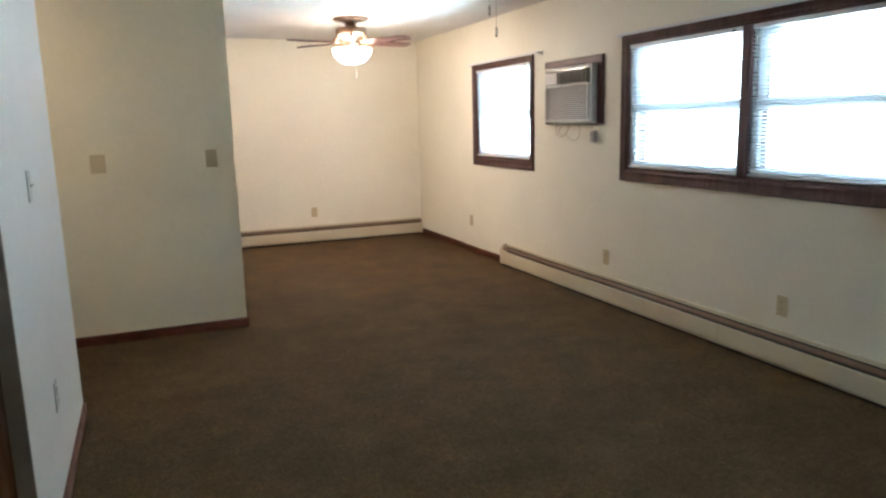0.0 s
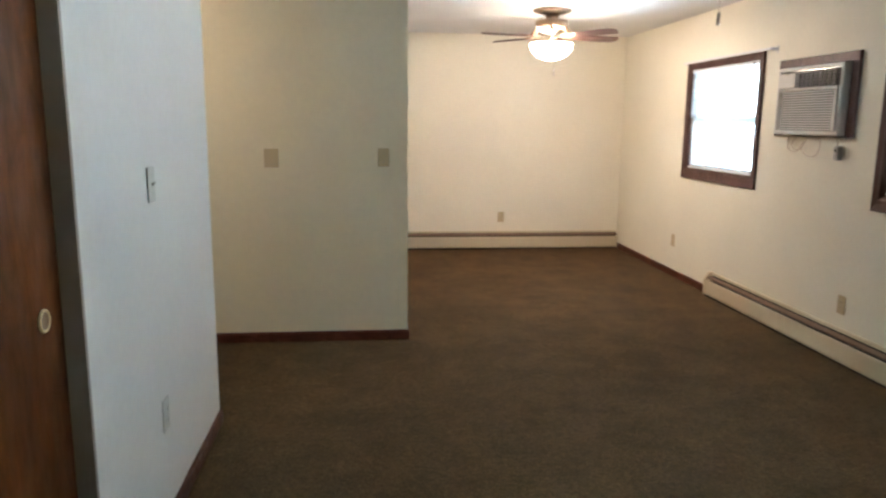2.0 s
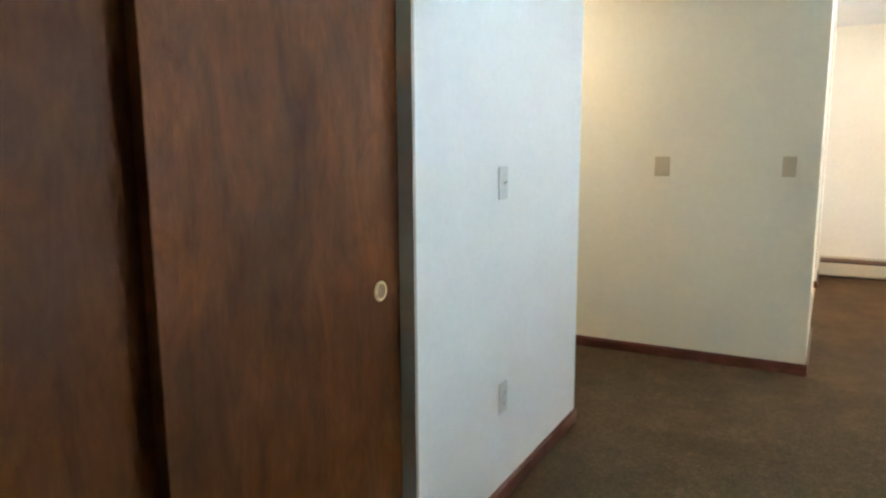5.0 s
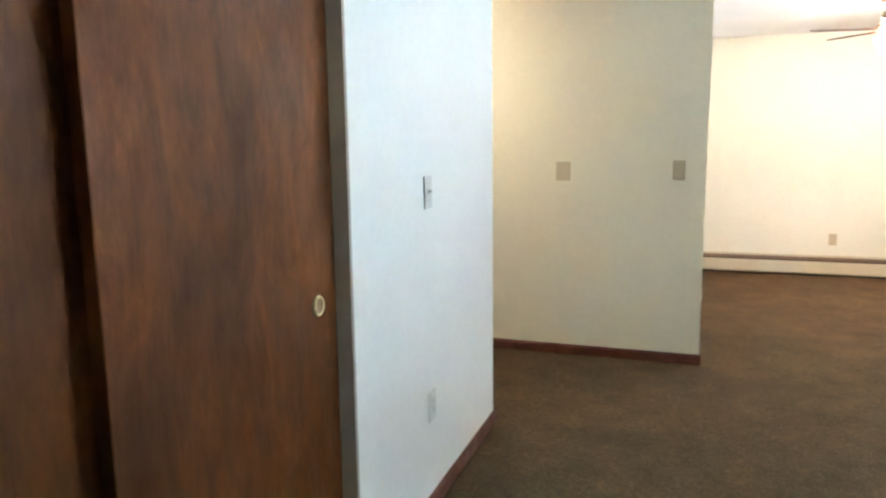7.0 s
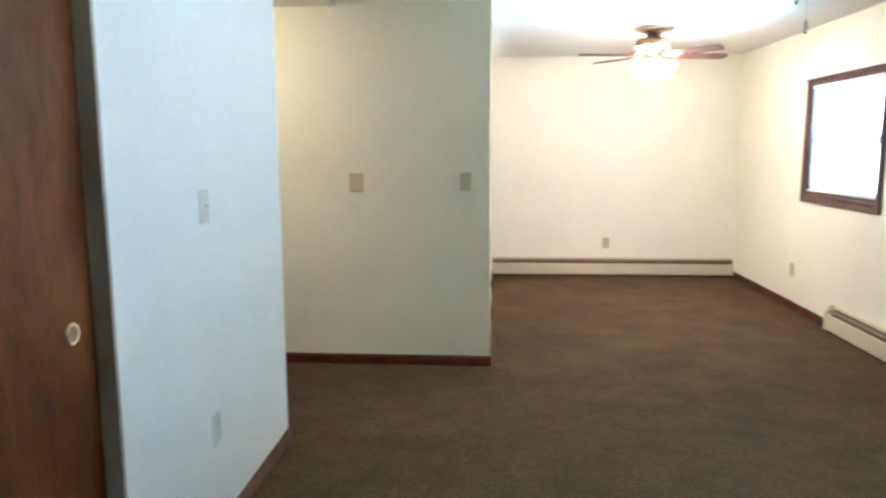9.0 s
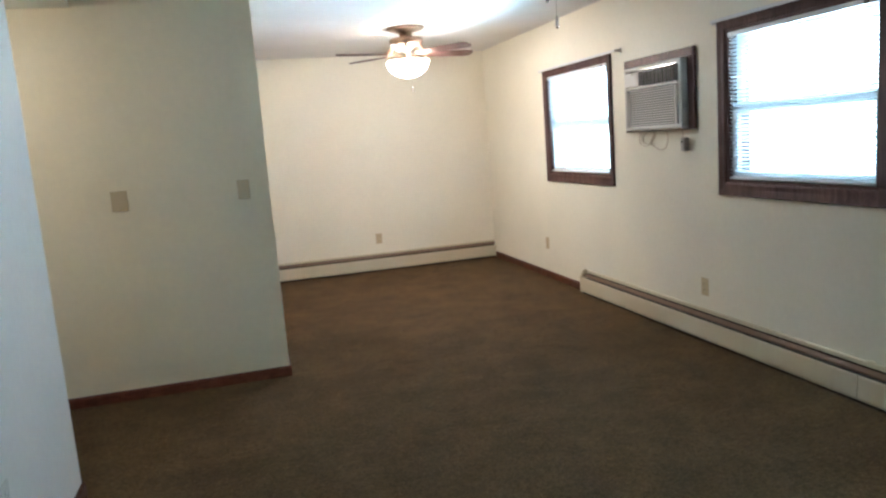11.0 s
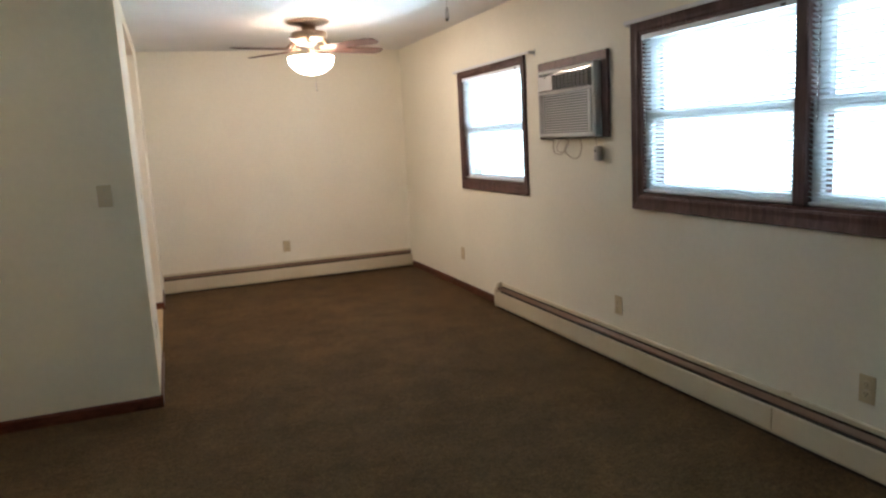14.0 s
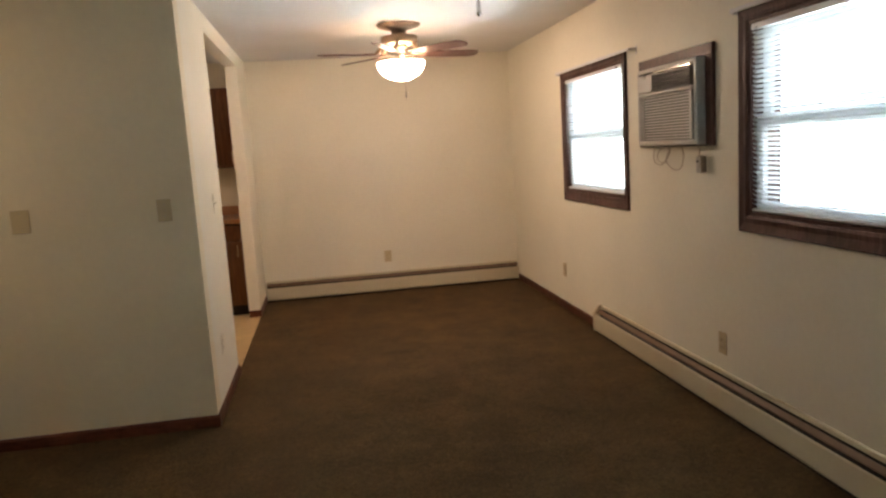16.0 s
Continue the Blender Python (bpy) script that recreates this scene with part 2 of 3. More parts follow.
def wall_mesh(axis, a0, a1, u0, u1, z0, z1, openings=()):
    """A wall from a0 to a1 across, u0 to u1 along and z0 to z1 up, with openings (u0, u1, z0, z1) cut through it."""
    us = sorted({u0, u1, *(o[0] for o in openings), *(o[1] for o in openings)})
    zs = sorted({z0, z1, *(o[2] for o in openings), *(o[3] for o in openings)})

    def solid(i, k):
        if not (0 <= i < len(us) - 1 and 0 <= k < len(zs) - 1):
            return False
        u, z = (us[i] + us[i + 1]) / 2, (zs[k] + zs[k + 1]) / 2
        return not any(o[0] < u < o[1] and o[2] < z < o[3] for o in openings)

    bm = bmesh.new()

    def quad(*ps):
        bm.faces.new([bm.verts.new((a, u, z) if axis == "x" else (u, a, z)) for a, u, z in ps])

    for i in range(len(us) - 1):
        for k in range(len(zs) - 1):
            if not solid(i, k):
                continue
            ua, ub, za, zb = us[i], us[i + 1], zs[k], zs[k + 1]
            quad((a0, ua, za), (a0, ub, za), (a0, ub, zb), (a0, ua, zb))
            quad((a1, ua, za), (a1, ub, za), (a1, ub, zb), (a1, ua, zb))
            for di, dk, e in ((-1, 0, ((ua, za), (ua, zb))), (1, 0, ((ub, za), (ub, zb))), (0, -1, ((ua, za), (ub, za))), (0, 1, ((ua, zb), (ub, zb)))):
                if not solid(i + di, k + dk):
                    (p, q), (r, s) = e
                    quad((a0, p, q), (a0, r, s), (a1, r, s), (a1, p, q))
    bmesh.ops.remove_doubles(bm, verts=bm.verts, dist=1e-5)
    bmesh.ops.recalc_face_normals(bm, faces=bm.faces)
    return bm


# ------------------------------------------------------------------ the shell
H = 2.37
X_PART, Y_PART = -2.635, -3.383      # corner of the kitchen block
X_LEFT, Y_STUB = -3.600, -4.640      # closet wall and its end at the hall
DOOR_Y0, DOOR_Y1, DOOR_H = -2.43, -0.70, 2.25
CL_Y0, CL_Y1, CL_H = -7.83, -6.117, 2.05
W1 = (-2.825, -1.700, 1.022, 1.914)
W2 = (-6.370, -4.210, 1.026, 1.910)
AC_HOLE = (-3.850, -3.186, 1.375, 1.795)
# the south wall is unseen, set far back to weaken bounced light
X_WEST, Y_SOUTH = -6.2, -12.0

structure("floor", abox(X_WEST, 0.0, Y_SOUTH, 0.0, -0.1, 0.0), M_CARPET, "dark brown mottled short-pile carpet over the whole room", "carpet")
structure("floor_kitchen", abox(X_WEST, X_PART - 0.004, Y_PART + 0.12, 0.0, 0.0, 0.006), M_VINYL, "beige vinyl kitchen floor beyond the doorway", "floor")
structure("ceiling", abox(X_WEST, 0.0, Y_SOUTH, 0.0, H, H + 0.12), M_CEIL, "off-white painted plaster ceiling", "ceiling")
structure("ceiling_hall", abox(X_WEST, X_LEFT, Y_STUB, Y_PART, 2.275, H), M_WALL, "lowered cream painted soffit over the hall", "ceiling")
structure("wall_east", wall_mesh("x", 0.0, 0.16, Y_SOUTH - 0.15, 0.15, -0.1, H + 0.12, [W1, W2, AC_HOLE]), M_WALL, "cream painted window wall", "wall")
structure("wall_north", wall_mesh("y", 0.0, 0.15, X_WEST - 0.15, 0.0, -0.1, H + 0.12), M_WALL, "cream painted end wall above a baseboard heater", "wall")
structure("wall_south", wall_mesh("y", Y_SOUTH - 0.15, Y_SOUTH, X_WEST - 0.15, 0.0, -0.1, H + 0.12), M_WALL, "plain cream painted wall", "wall")
structure("wall_west", wall_mesh("x", X_WEST - 0.15, X_WEST, Y_SOUTH, 0.0, -0.1, H + 0.12), M_WALL, "plain cream painted wall", "wall")
structure("wall_partition", wall_mesh("y", Y_PART, Y_PART + 0.12, X_WEST, X_PART, 0.0, H), M_WALL_WARMLIT, "cream painted partition wall with two switch plates, warm light tinted in", "wall")
structure("wall_kitchen", wall_mesh("x", X_PART - 0.10, X_PART, Y_PART + 0.12, 0.0, 0.0, H, [(DOOR_Y0, DOOR_Y1, -0.01, DOOR_H)]), M_WALL, "cream painted wall with an open kitchen doorway", "wall")
structure("wall_closet", wall_mesh("x", X_LEFT - 0.19, X_LEFT, Y_SOUTH, Y_STUB, 0.0, H, [(CL_Y0, CL_Y1, -0.01, CL_H)]), M_WALL_DAYLIT, "cream painted wall beside the closet, daylight tinted in", "wall")
structure("wall_hall", wall_mesh("y", Y_STUB - 0.12, Y_STUB, X_WEST, X_LEFT - 0.19, 0.0, H), M_WALL, "cream painted hall wall", "wall")
structure("wall_closet_back", wall_mesh("x", -4.45, -4.35, Y_SOUTH, Y_STUB - 0.12, 0.0, H), M_WALL, "plain closet back wall", "wall")


def baseboard(name, axis, a, u0, u1, side, h=0.066, t=0.012):
    """A wooden baseboard on the wall face at a, standing out to side (+1 or -1), with an eased top."""
    pr = [(a, 0.001), (a + side * t, 0.001), (a + side * t, h - 0.012), (a + side * (t - 0.005), h - 0.003), (a + side * (t - 0.008), h), (a, h)]
    return structure(name, prism(bmesh.new(), pr, axis, u0, u1), M_BASE, "reddish-brown stained wooden baseboard", "baseboard")


baseboard("baseboard_partition", "x", Y_PART, X_WEST, X_PART + 0.012, -1)
baseboard("baseboard_kitchen_near", "y", X_PART, Y_PART, DOOR_Y0, 1)
baseboard("baseboard_kitchen_far", "y", X_PART, DOOR_Y1 - 0.012, -0.07, 1)
baseboard("baseboard_doorway", "x", DOOR_Y1, X_PART - 0.10, X_PART, -1)
baseboard("baseboard_east", "y", 0.0, -2.333, -0.07, -1)
baseboard("baseboard_closet_wall", "y", X_LEFT, CL_Y1 + 0.002, Y_STUB + 0.012, 1)
baseboard("baseboard_hall", "x", Y_STUB, X_WEST, X_LEFT, 1)
baseboard("baseboard_closet_wall_rear", "y", X_LEFT, Y_SOUTH, CL_Y0 - 0.002, 1)

# outside: ground sheet and a glowing sheet for the overcast sky beyond the windows
structure("ground", abox(0.2, 60, -60, 60, -3.2, -3.0), M_GROUND, "dull green ground outside", "ground")
# the sheet ends at y -5.5 so that less daylight reaches the partition
structure("backdrop", abox(5.0, 5.05, -5.5, 26.0, -2.9, 7.0), M_SKY, "glowing white sheet for the overcast sky, cut short to dim the partition", "sky")

# ------------------------------------------------------------------ windows

def casing(parent, y0, y1, z0, z1, w, t=0.018):
    """Four mitred boards with a moulded face round an opening, on the room side of the east wall."""
    pr = [(0.0, 0.0), (0.0, 0.010), (0.16, 0.014), (0.45, 0.011), (0.8, 0.016), (0.95, t), (1.0, t * 0.8), (1.0, 0.0)]

    def board(p0, p1, inner0, inner1):
        bm = bmesh.new()
        one = [bm.verts.new((-d - 0.001, inner0[0] + (p0[0] - inner0[0]) * f, inner0[1] + (p0[1] - inner0[1]) * f)) for f, d in pr]
        two = [bm.verts.new((-d - 0.001, inner1[0] + (p1[0] - inner1[0]) * f, inner1[1] + (p1[1] - inner1[1]) * f)) for f, d in pr]
        n = len(pr)
        for i in range(n):
            bm.faces.new((one[i], one[(i + 1) % n], two[(i + 1) % n], two[i]))
        bm.faces.new(one[::-1])
        bm.faces.new(two)
        bmesh.ops.recalc_face_normals(bm, faces=bm.faces)
        part("casing", bm, M_CASING, parent)

    side, low, top = w
    o = [(y0 - side, z0 - low), (y1 + side, z0 - low), (y1 + side, z1 + top), (y0 - side, z1 + top)]
    i = [(y0, z0), (y1, z0), (y1, z1), (y0, z1)]
    for k in range(4):
        board(o[k], o[(k + 1) % 4], i[k], i[(k + 1) % 4])


def jamb(parent, y0, y1, z0, z1, t=0.016, deep=0.155):
    for q in ((y0, y0 + t, z0, z1), (y1 - t, y1, z0, z1), (y0 + t, y1 - t, z0, z0 + t), (y0 + t, y1 - t, z1 - t, z1)):
        part("jamb", abox(-0.004, deep, *q), M_CASING, parent)


def sash(parent, y0, y1, z0, z1, x, w=0.048):
    """A white sash: two stiles, two rails and a pane."""
    s = part("sash", abox(x, x + 0.03, y0, y0 + w, z0, z1, 0.003), M_WHITE, parent, "white vinyl sash")
    part("stile", abox(x, x + 0.03, y1 - w, y1, z0, z1, 0.003), M_WHITE, s)
    part("rail", abox(x, x + 0.03, y0 + w, y1 - w, z0, z0 + w, 0.003), M_WHITE, s)
    part("rail", abox(x, x + 0.03, y0 + w, y1 - w, z1 - w, z1, 0.003), M_WHITE, s)
    g = part("pane", abox(x + 0.013, x + 0.017, y0 + w, y1 - w, z0 + w, z1 - w), M_GLASS, s, "clear window glass")
    g.visible_shadow = False


def window(name, y0, y1, z0, z1, lights, w, label):
    win = tagged(new(name), label, "window", kind="structure")
    casing(win, y0, y1, z0, z1, w)
    jamb(win, y0, y1, z0, z1)
    t = 0.016
    mull = 0.062
    spans = [(y0 + t, y1 - t)]
    if lights == 2:
        mid = -5.290
        part("mullion", abox(-0.016, 0.155, mid - mull / 2, mid + mull / 2, z0 + t, z1 - t, 0.004), M_CASING, win, "dark stained centre mullion")
        spans = [(y0 + t, mid - mull / 2), (mid + mull / 2, y1 - t)]
    zm = 1.458
    for a, b in spans:
        sash(win, a, b, z0 + t, zm + 0.021, 0.026)
        sash(win, a, b, zm - 0.021, z1 - t, 0.058)
        part("sash_lock", abox(0.022, 0.0255, (a + b) / 2 - 0.03, (a + b) / 2 + 0.03, zm + 0.002, zm + 0.016, 0.004), M_WHITE, win, "white sash lock")
    return spans


SPANS_1 = window("window_1", *W1, 1, (0.060, 0.075, 0.054), "dark-stained wood cased double-hung window with white sashes")
SPANS_2 = window("window_2", *W2, 2, (0.062, 0.078, 0.054), "wide dark-stained wood cased pair of double-hung windows")


def slat_mesh(length, width=0.025, camber=0.0022):
    bm = bmesh.new()
    rows = []
    for k in range(6):
        s = -0.5 + k / 5
        zz = camber * (1 - 4 * s * s)
        rows.append([bm.verts.new((s * width, e * length / 2, zz)) for e in (-1, 1)])
    low = [[bm.verts.new((v.co.x, v.co.y, v.co.z - 0.0006)) for v in r] for r in rows]
    for a, b in zip(rows, rows[1:]):
        bm.faces.new((a[0], a[1], b[1], b[0]))
    for a, b in zip(low, low[1:]):
        bm.faces.new((a[0], b[0], b[1], a[1]))
    bm.faces.new((rows[0][0], low[0][0], low[0][1], rows[0][1]))
    bm.faces.new((rows[-1][0], rows[-1][1], low[-1][1], low[-1][0]))
    return mesh_of("slat", bm, M_SLAT, True)


def blind(y0, y1, z0, z1, drop, tilt, label, seed):
    """A mini blind: headrail, slats on ladder cords, bottom rail and wand."""
    rng = random.Random(seed)
    L = y1 - y0 - 0.012
    b = thing("mini_blind", 0.008, (y0 + y1) / 2, z1, label, "window blind", "mini blinds in the windows")
    part("headrail", abox(-0.014, 0.014, -L / 2, L / 2, -0.027, -0.001, 0.002), M_WHITE, b, "white steel headrail")
    me = slat_mesh(L - 0.006)
    zb = drop - z1
    step = 0.0215
    n = int((-0.034 - zb - 0.012) / step)
    for k in range(n):
        ob = new("slat", me)
        ob.parent = b
        ob.matrix_basis = pose(rng.uniform(-0.0008, 0.0008), rng.uniform(-0.001, 0.001), -0.042 - k * step + rng.uniform(-0.0008, 0.0008), rng.uniform(-0.12, 0.12), tilt + rng.uniform(-2.5, 2.5), 0)
    part("cord_lock", abox(-0.020, -0.0145, -L / 2 + 0.050, -L / 2 + 0.078, -0.024, -0.010, 0.001), M_AC_DARK, b, "small dark cord lock")
    part("bottom_rail", abox(-0.012, 0.012, -L / 2 + 0.003, L / 2 - 0.003, zb, zb + 0.012, 0.003), M_WHITE, b, "white bottom rail")
    for f in (-0.36, 0.0, 0.36) if L > 0.9 else (-0.34, 0.34):
        for x in (-0.0125, 0.0125):
            part("ladder_cord", tube(bmesh.new(), [(x, f * L, -0.027), (x, f * L, zb + 0.01)], 0.0007, 5), M_CORD, b)
    part("wand", tube(bmesh.new(), [(-0.019, L / 2 - 0.05, -0.02), (-0.024, L / 2 - 0.05, -0.06), (-0.026, L / 2 - 0.052, -0.50)], 0.0035, 6), M_GLASS, b, "clear plastic tilt wand")
    return b


B_TILT = 31
blind(*SPANS_1[0], W1[2] + 0.016, W1[3] - 0.016, W1[2] + 0.022, B_TILT, "white mini blind with open slats, lowered to the sill", 1)
blind(*SPANS_2[1], W2[2] + 0.016, W2[3] - 0.016, W2[2] + 0.022, B_TILT, "white mini blind with open slats, lowered to the sill", 2)
blind(*SPANS_2[0], W2[2] + 0.016, W2[3] - 0.016, W2[2] + 0.022, B_TILT, "white mini blind with open slats, lowered to the sill", 3)


def curtain_rod(y0, y1, z):
    """A flat white lock-seam rod with returns on two wall brackets."""
    r = thing("curtain_rod", 0.0, (y0 + y1) / 2, z, "bare white curtain rod over the window casing", "curtain rod", "bare curtain rods")
    half, reach = (y1 - y0) / 2, 0.055
    path = [(-0.004, -half, 0), (-reach + 0.02, -half, 0.0), (-reach + 0.004, -half + 0.006, 0), (-reach, -half + 0.022, 0), (-reach, 0, 0), (-reach, half - 0.022, 0), (-reach + 0.004, half - 0.006, 0), (-reach + 0.02, half, 0), (-0.004, half, 0)]
    bm = bmesh.new()
    prev = None
    for q in path:
        v = [bm.verts.new((q[0], q[1], q[2] + dz)) for dz in (-0.009, 0.009)] + [bm.verts.new((q[0] * 0.96 + 0.0025, q[1] * 0.998, q[2] + dz)) for dz in (0.009, -0.009)]
        if prev:
            for i in range(4):
                bm.faces.new((prev[i], prev[(i + 1) % 4], v[(i + 1) % 4], v[i]))
        else:
            bm.faces.new(v[::-1])
        prev = v
    bm.faces.new(prev)
    bmesh.ops.recalc_face_normals(bm, faces=bm.faces)
    part("rod", bm, M_ROD, r)
    for s in (-1, 1):
        k = part("bracket", abox(-0.004, -0.001, s * half - 0.008, s * half + 0.008, -0.03, 0.022, 0.001), M_ROD, r, "small white wall bracket")
        part("hook", abox(-0.03, -0.004, s * half - 0.003 + s * 0.006, s * half + 0.003 + s * 0.006, -0.012, 0.004, 0.001), M_ROD, k)
        part("screw", lathe(bmesh.new(), [(0.004, -0.004), (0.0035, -0.0065), (0.0, -0.007)], (0, s * half, 0.014), 10, "x"), M_SCREW, k)


curtain_rod(-3.030, -1.615, 1.958)
curtain_rod(-6.45, -4.130, 1.966)

# ------------------------------------------------------------------ wall air conditioner


def air_conditioner(yc, zc):
    a = thing("air_conditioner", 0.0, yc, zc, "beige through-wall air conditioner in a dark wooden frame", "air conditioner")
    hw, hh = 0.340, 0.2210
    # frame boards round the sleeve
    oy, top, bot = 0.412, 0.281, -0.229
    part("frame_board", abox(-0.024, -0.001, -oy, oy, hh + 0.004, top, 0.003), M_CASING, a, "dark stained frame board")
    part("frame_board", abox(-0.024, -0.001, -oy, oy, bot, -hh - 0.004, 0.003), M_CASING, a, "dark stained frame board")
    part("frame_board", abox(-0.022, -0.001, -oy, -hw - 0.004, -hh - 0.004, hh + 0.004, 0.003), M_CASING, a, "dark stained frame board")
    part("frame_board", abox(-0.022, -0.001, hw + 0.004, oy, -hh - 0.004, hh + 0.004, 0.003), M_CASING, a, "dark stained frame board")
    part("sleeve", abox(-0.003, 0.30, -hw + 0.004, hw - 0.004, -hh + 0.004, hh - 0.004, 0.004), M_AC, a)
    # front cover: a rim round a recessed face
    f0, f1 = -0.082, -0.004
    bm = bmesh.new()
    rim = 0.026
    box(bm, f0 + 0.012, f1, -hw, -hw + rim, -hh, hh, 0.010, 2)
    box(bm, f0 + 0.012, f1, hw - rim, hw, -hh, hh, 0.010, 2)
    box(bm, f0 + 0.012, f1, -hw + rim * 0.6, hw - rim * 0.6, hh - rim, hh, 0.010, 2)
    box(bm, f0 + 0.012, f1, -hw + rim * 0.6, hw - rim * 0.6, -hh, -hh + rim * 1.15, 0.010, 2)
    part("front_cover", bm, M_AC, a, "beige plastic front cover")
    part("backing", abox(f0 + 0.040, f1, -hw + 0.02, hw - 0.02, -hh + 0.02, hh - 0.02), M_AC_DARK, a)
    # intake grille of thin horizontal bars
    g0, g1 = -hh + rim * 1.2, 0.062
    gr = part("intake_grille", abox(f0 + 0.004, f0 + 0.03, -hw + rim + 0.002, -hw + rim + 0.030, g0, g1, 0.004), M_AC_GRILLE, a, "grey louvred intake grille")
    part("grille_end", abox(f0 + 0.004, f0 + 0.03, hw - rim - 0.014, hw - rim - 0.002, g0, g1, 0.004), M_AC_GRILLE, gr)
    bar = mesh_of("grille_bar", prism(bmesh.new(), [(f0 + 0.004, -0.0045), (f0 + 0.016, -0.0005), (f0 + 0.017, 0.0025), (f0 + 0.006, 0.0022)], "y", -hw + rim + 0.03, hw - rim - 0.014), M_AC_GRILLE)
    n = 16
    for k in range(n):
        o = new("grille_bar", bar)
        o.parent = gr
        o.matrix_basis = pose(0, 0, g0 + 0.010 + k * (g1 - g0 - 0.016) / (n - 1))
    # band between grille and outlet
    part("band", abox(f0 + 0.002, f0 + 0.045, -hw + rim + 0.002, hw - rim - 0.002, g1 + 0.002, g1 + 0.020, 0.004), M_AC, a)
    # air outlet: dark louvres beside a control panel
    o0, o1 = g1 + 0.024, hh - rim - 0.012
    part("control_panel", abox(f0 + 0.004, f0 + 0.045, 0.130, hw - rim - 0.002, o0, o1, 0.005), M_AC, a, "beige control panel")
    out = part("air_outlet", abox(f0 + 0.034, f0 + 0.044, -hw + rim + 0.020, 0.126, o0, o1), M_AC_DARK, a, "dark air outlet with vertical and horizontal louvres")
    for k in range(5):
        z = o0 + 0.007 + k * (o1 - o0 - 0.014) / 4
        part("louvre", prism(bmesh.new(), [(f0 + 0.006, z - 0.003), (f0 + 0.030, z + 0.002), (f0 + 0.030, z + 0.004), (f0 + 0.006, z - 0.0005)], "y", -hw + rim + 0.022, 0.124), M_AC_DARK, out)
    for k in range(8):
        y = -0.245 + k * 0.046
        part("fin", abox(f0 + 0.012, f0 + 0.034, y, y + 0.0025, o0 + 0.002, o1 - 0.002), M_AC_GRILLE, out)
    part("trim_strip", abox(f0 - 0.001, f0 + 0.016, -hw + rim + 0.01, 0.10, o1 + 0.002, o1 + 0.010, 0.002), M_CHROME, a, "bright chrome trim strip")
    part("badge", abox(f0 + 0.0005, f0 + 0.004, 0.200, 0.230, o1 - 0.014, o1 - 0.006, 0.001), M_CHROME, a)
    return a


AC_Y, AC_Z = -3.518, 1.585
air_conditioner(AC_Y, AC_Z)


def power_cord():
    """The conditioner's cord, looped below it, down to a plug in a wall receptacle."""
    c = thing("power_cord", -0.02, AC_Y, AC_Z - 0.23, "tan power cord hanging in loose loops below the air conditioner", "power cord")
    loop = [(0.0, 0.20, 0.03), (-0.012, 0.215, -0.03), (-0.014, 0.20, -0.085), (-0.012, 0.12, -0.10), (-0.010, 0.05, -0.06), (-0.012, 0.02, -0.015), (-0.014, 0.08, 0.0),
            (-0.010, 0.16, -0.03), (-0.008, 0.17, -0.075), (-0.010, 0.09, -0.085), (-0.012, 0.04, -0.03), (-0.014, 0.06, -0.08), (-0.012, -0.02, -0.125), (-0.010, -0.10, -0.115), (-0.008, -0.13, -0.05),
            (-0.010, -0.12, 0.0), (-0.012, -0.20, 0.012), (-0.014, -0.29, 0.0), (-0.018, -0.311, -0.03), (-0.022, -0.316, -0.052)]
    part("cable", tube(bmesh.new(), smooth_path(loop, 6), 0.0034, 7), M_CABLE, c, smooth=True)
    p = part("plug", abox(-0.030, 0.010, -0.337, -0.295, -0.138, -0.050, 0.008, 2), M_PLUG, c, "grey plug with test buttons")
    part("button", abox(-0.033, -0.030, -0.326, -0.306, -0.082, -0.072, 0.001), M_SLOT, p)
    part("button", abox(-0.033, -0.030, -0.326, -0.306, -0.102, -0.092, 0.001), M_AC, p)


power_cord()

# ------------------------------------------------------------------ plates


def plate_base(t, w, h, material):
    bm = abox(-0.006, -0.0005, -w / 2, w / 2, -h / 2, h / 2, 0.003, 2)
    return part("plate", bm, material, t)


def wall_pose(x, y, z, face):
    """Faces: e on the east wall looking west, n on the north wall looking south, s on a wall looking south, w on a wall looking east."""
    return {"e": pose(x, y, z), "n": pose(x, y, z, 0, 0, 90), "s": pose(x, y, z, 0, 0, 90), "w": pose(x, y, z, 0, 0, 180)}[face]


def outlet(x, y, z, face, material=None, label="almond duplex outlet plate low on the wall"):
    t = thing("wall_outlet", x, y, z, label, "outlet", "wall outlets")
    t.matrix_basis = wall_pose(x, y, z, face)
    plate_base(t, 0.072, 0.116, material or M_PLATE)
    for s in (-1, 1):
        r = part("receptacle", lathe(bmesh.new(), [(0.0165, -0.005), (0.0165, -0.0085), (0.015, -0.0095), (0.0, -0.0095)], (0, 0, s * 0.0195), 18, "x"), material or M_PLATE, t)
        for d in (-0.0062, 0.0062):
            part("slot", abox(-0.0101, -0.0092, d - 0.001, d + 0.001, s * 0.0195 - 0.001, s * 0.0195 + 0.007), M_SLOT, r)
        part("ground_hole", lathe(bmesh.new(), [(0.0022, -0.0092), (0.0022, -0.0101), (0.0, -0.0101)], (0, 0, s * 0.0195 - 0.007), 10, "x"), M_SLOT, r)
    part("screw", lathe(bmesh.new(), [(0.003, -0.0055), (0.003, -0.0068), (0.0, -0.0072)], (0, 0, 0), 10, "x"), M_SCREW, t)


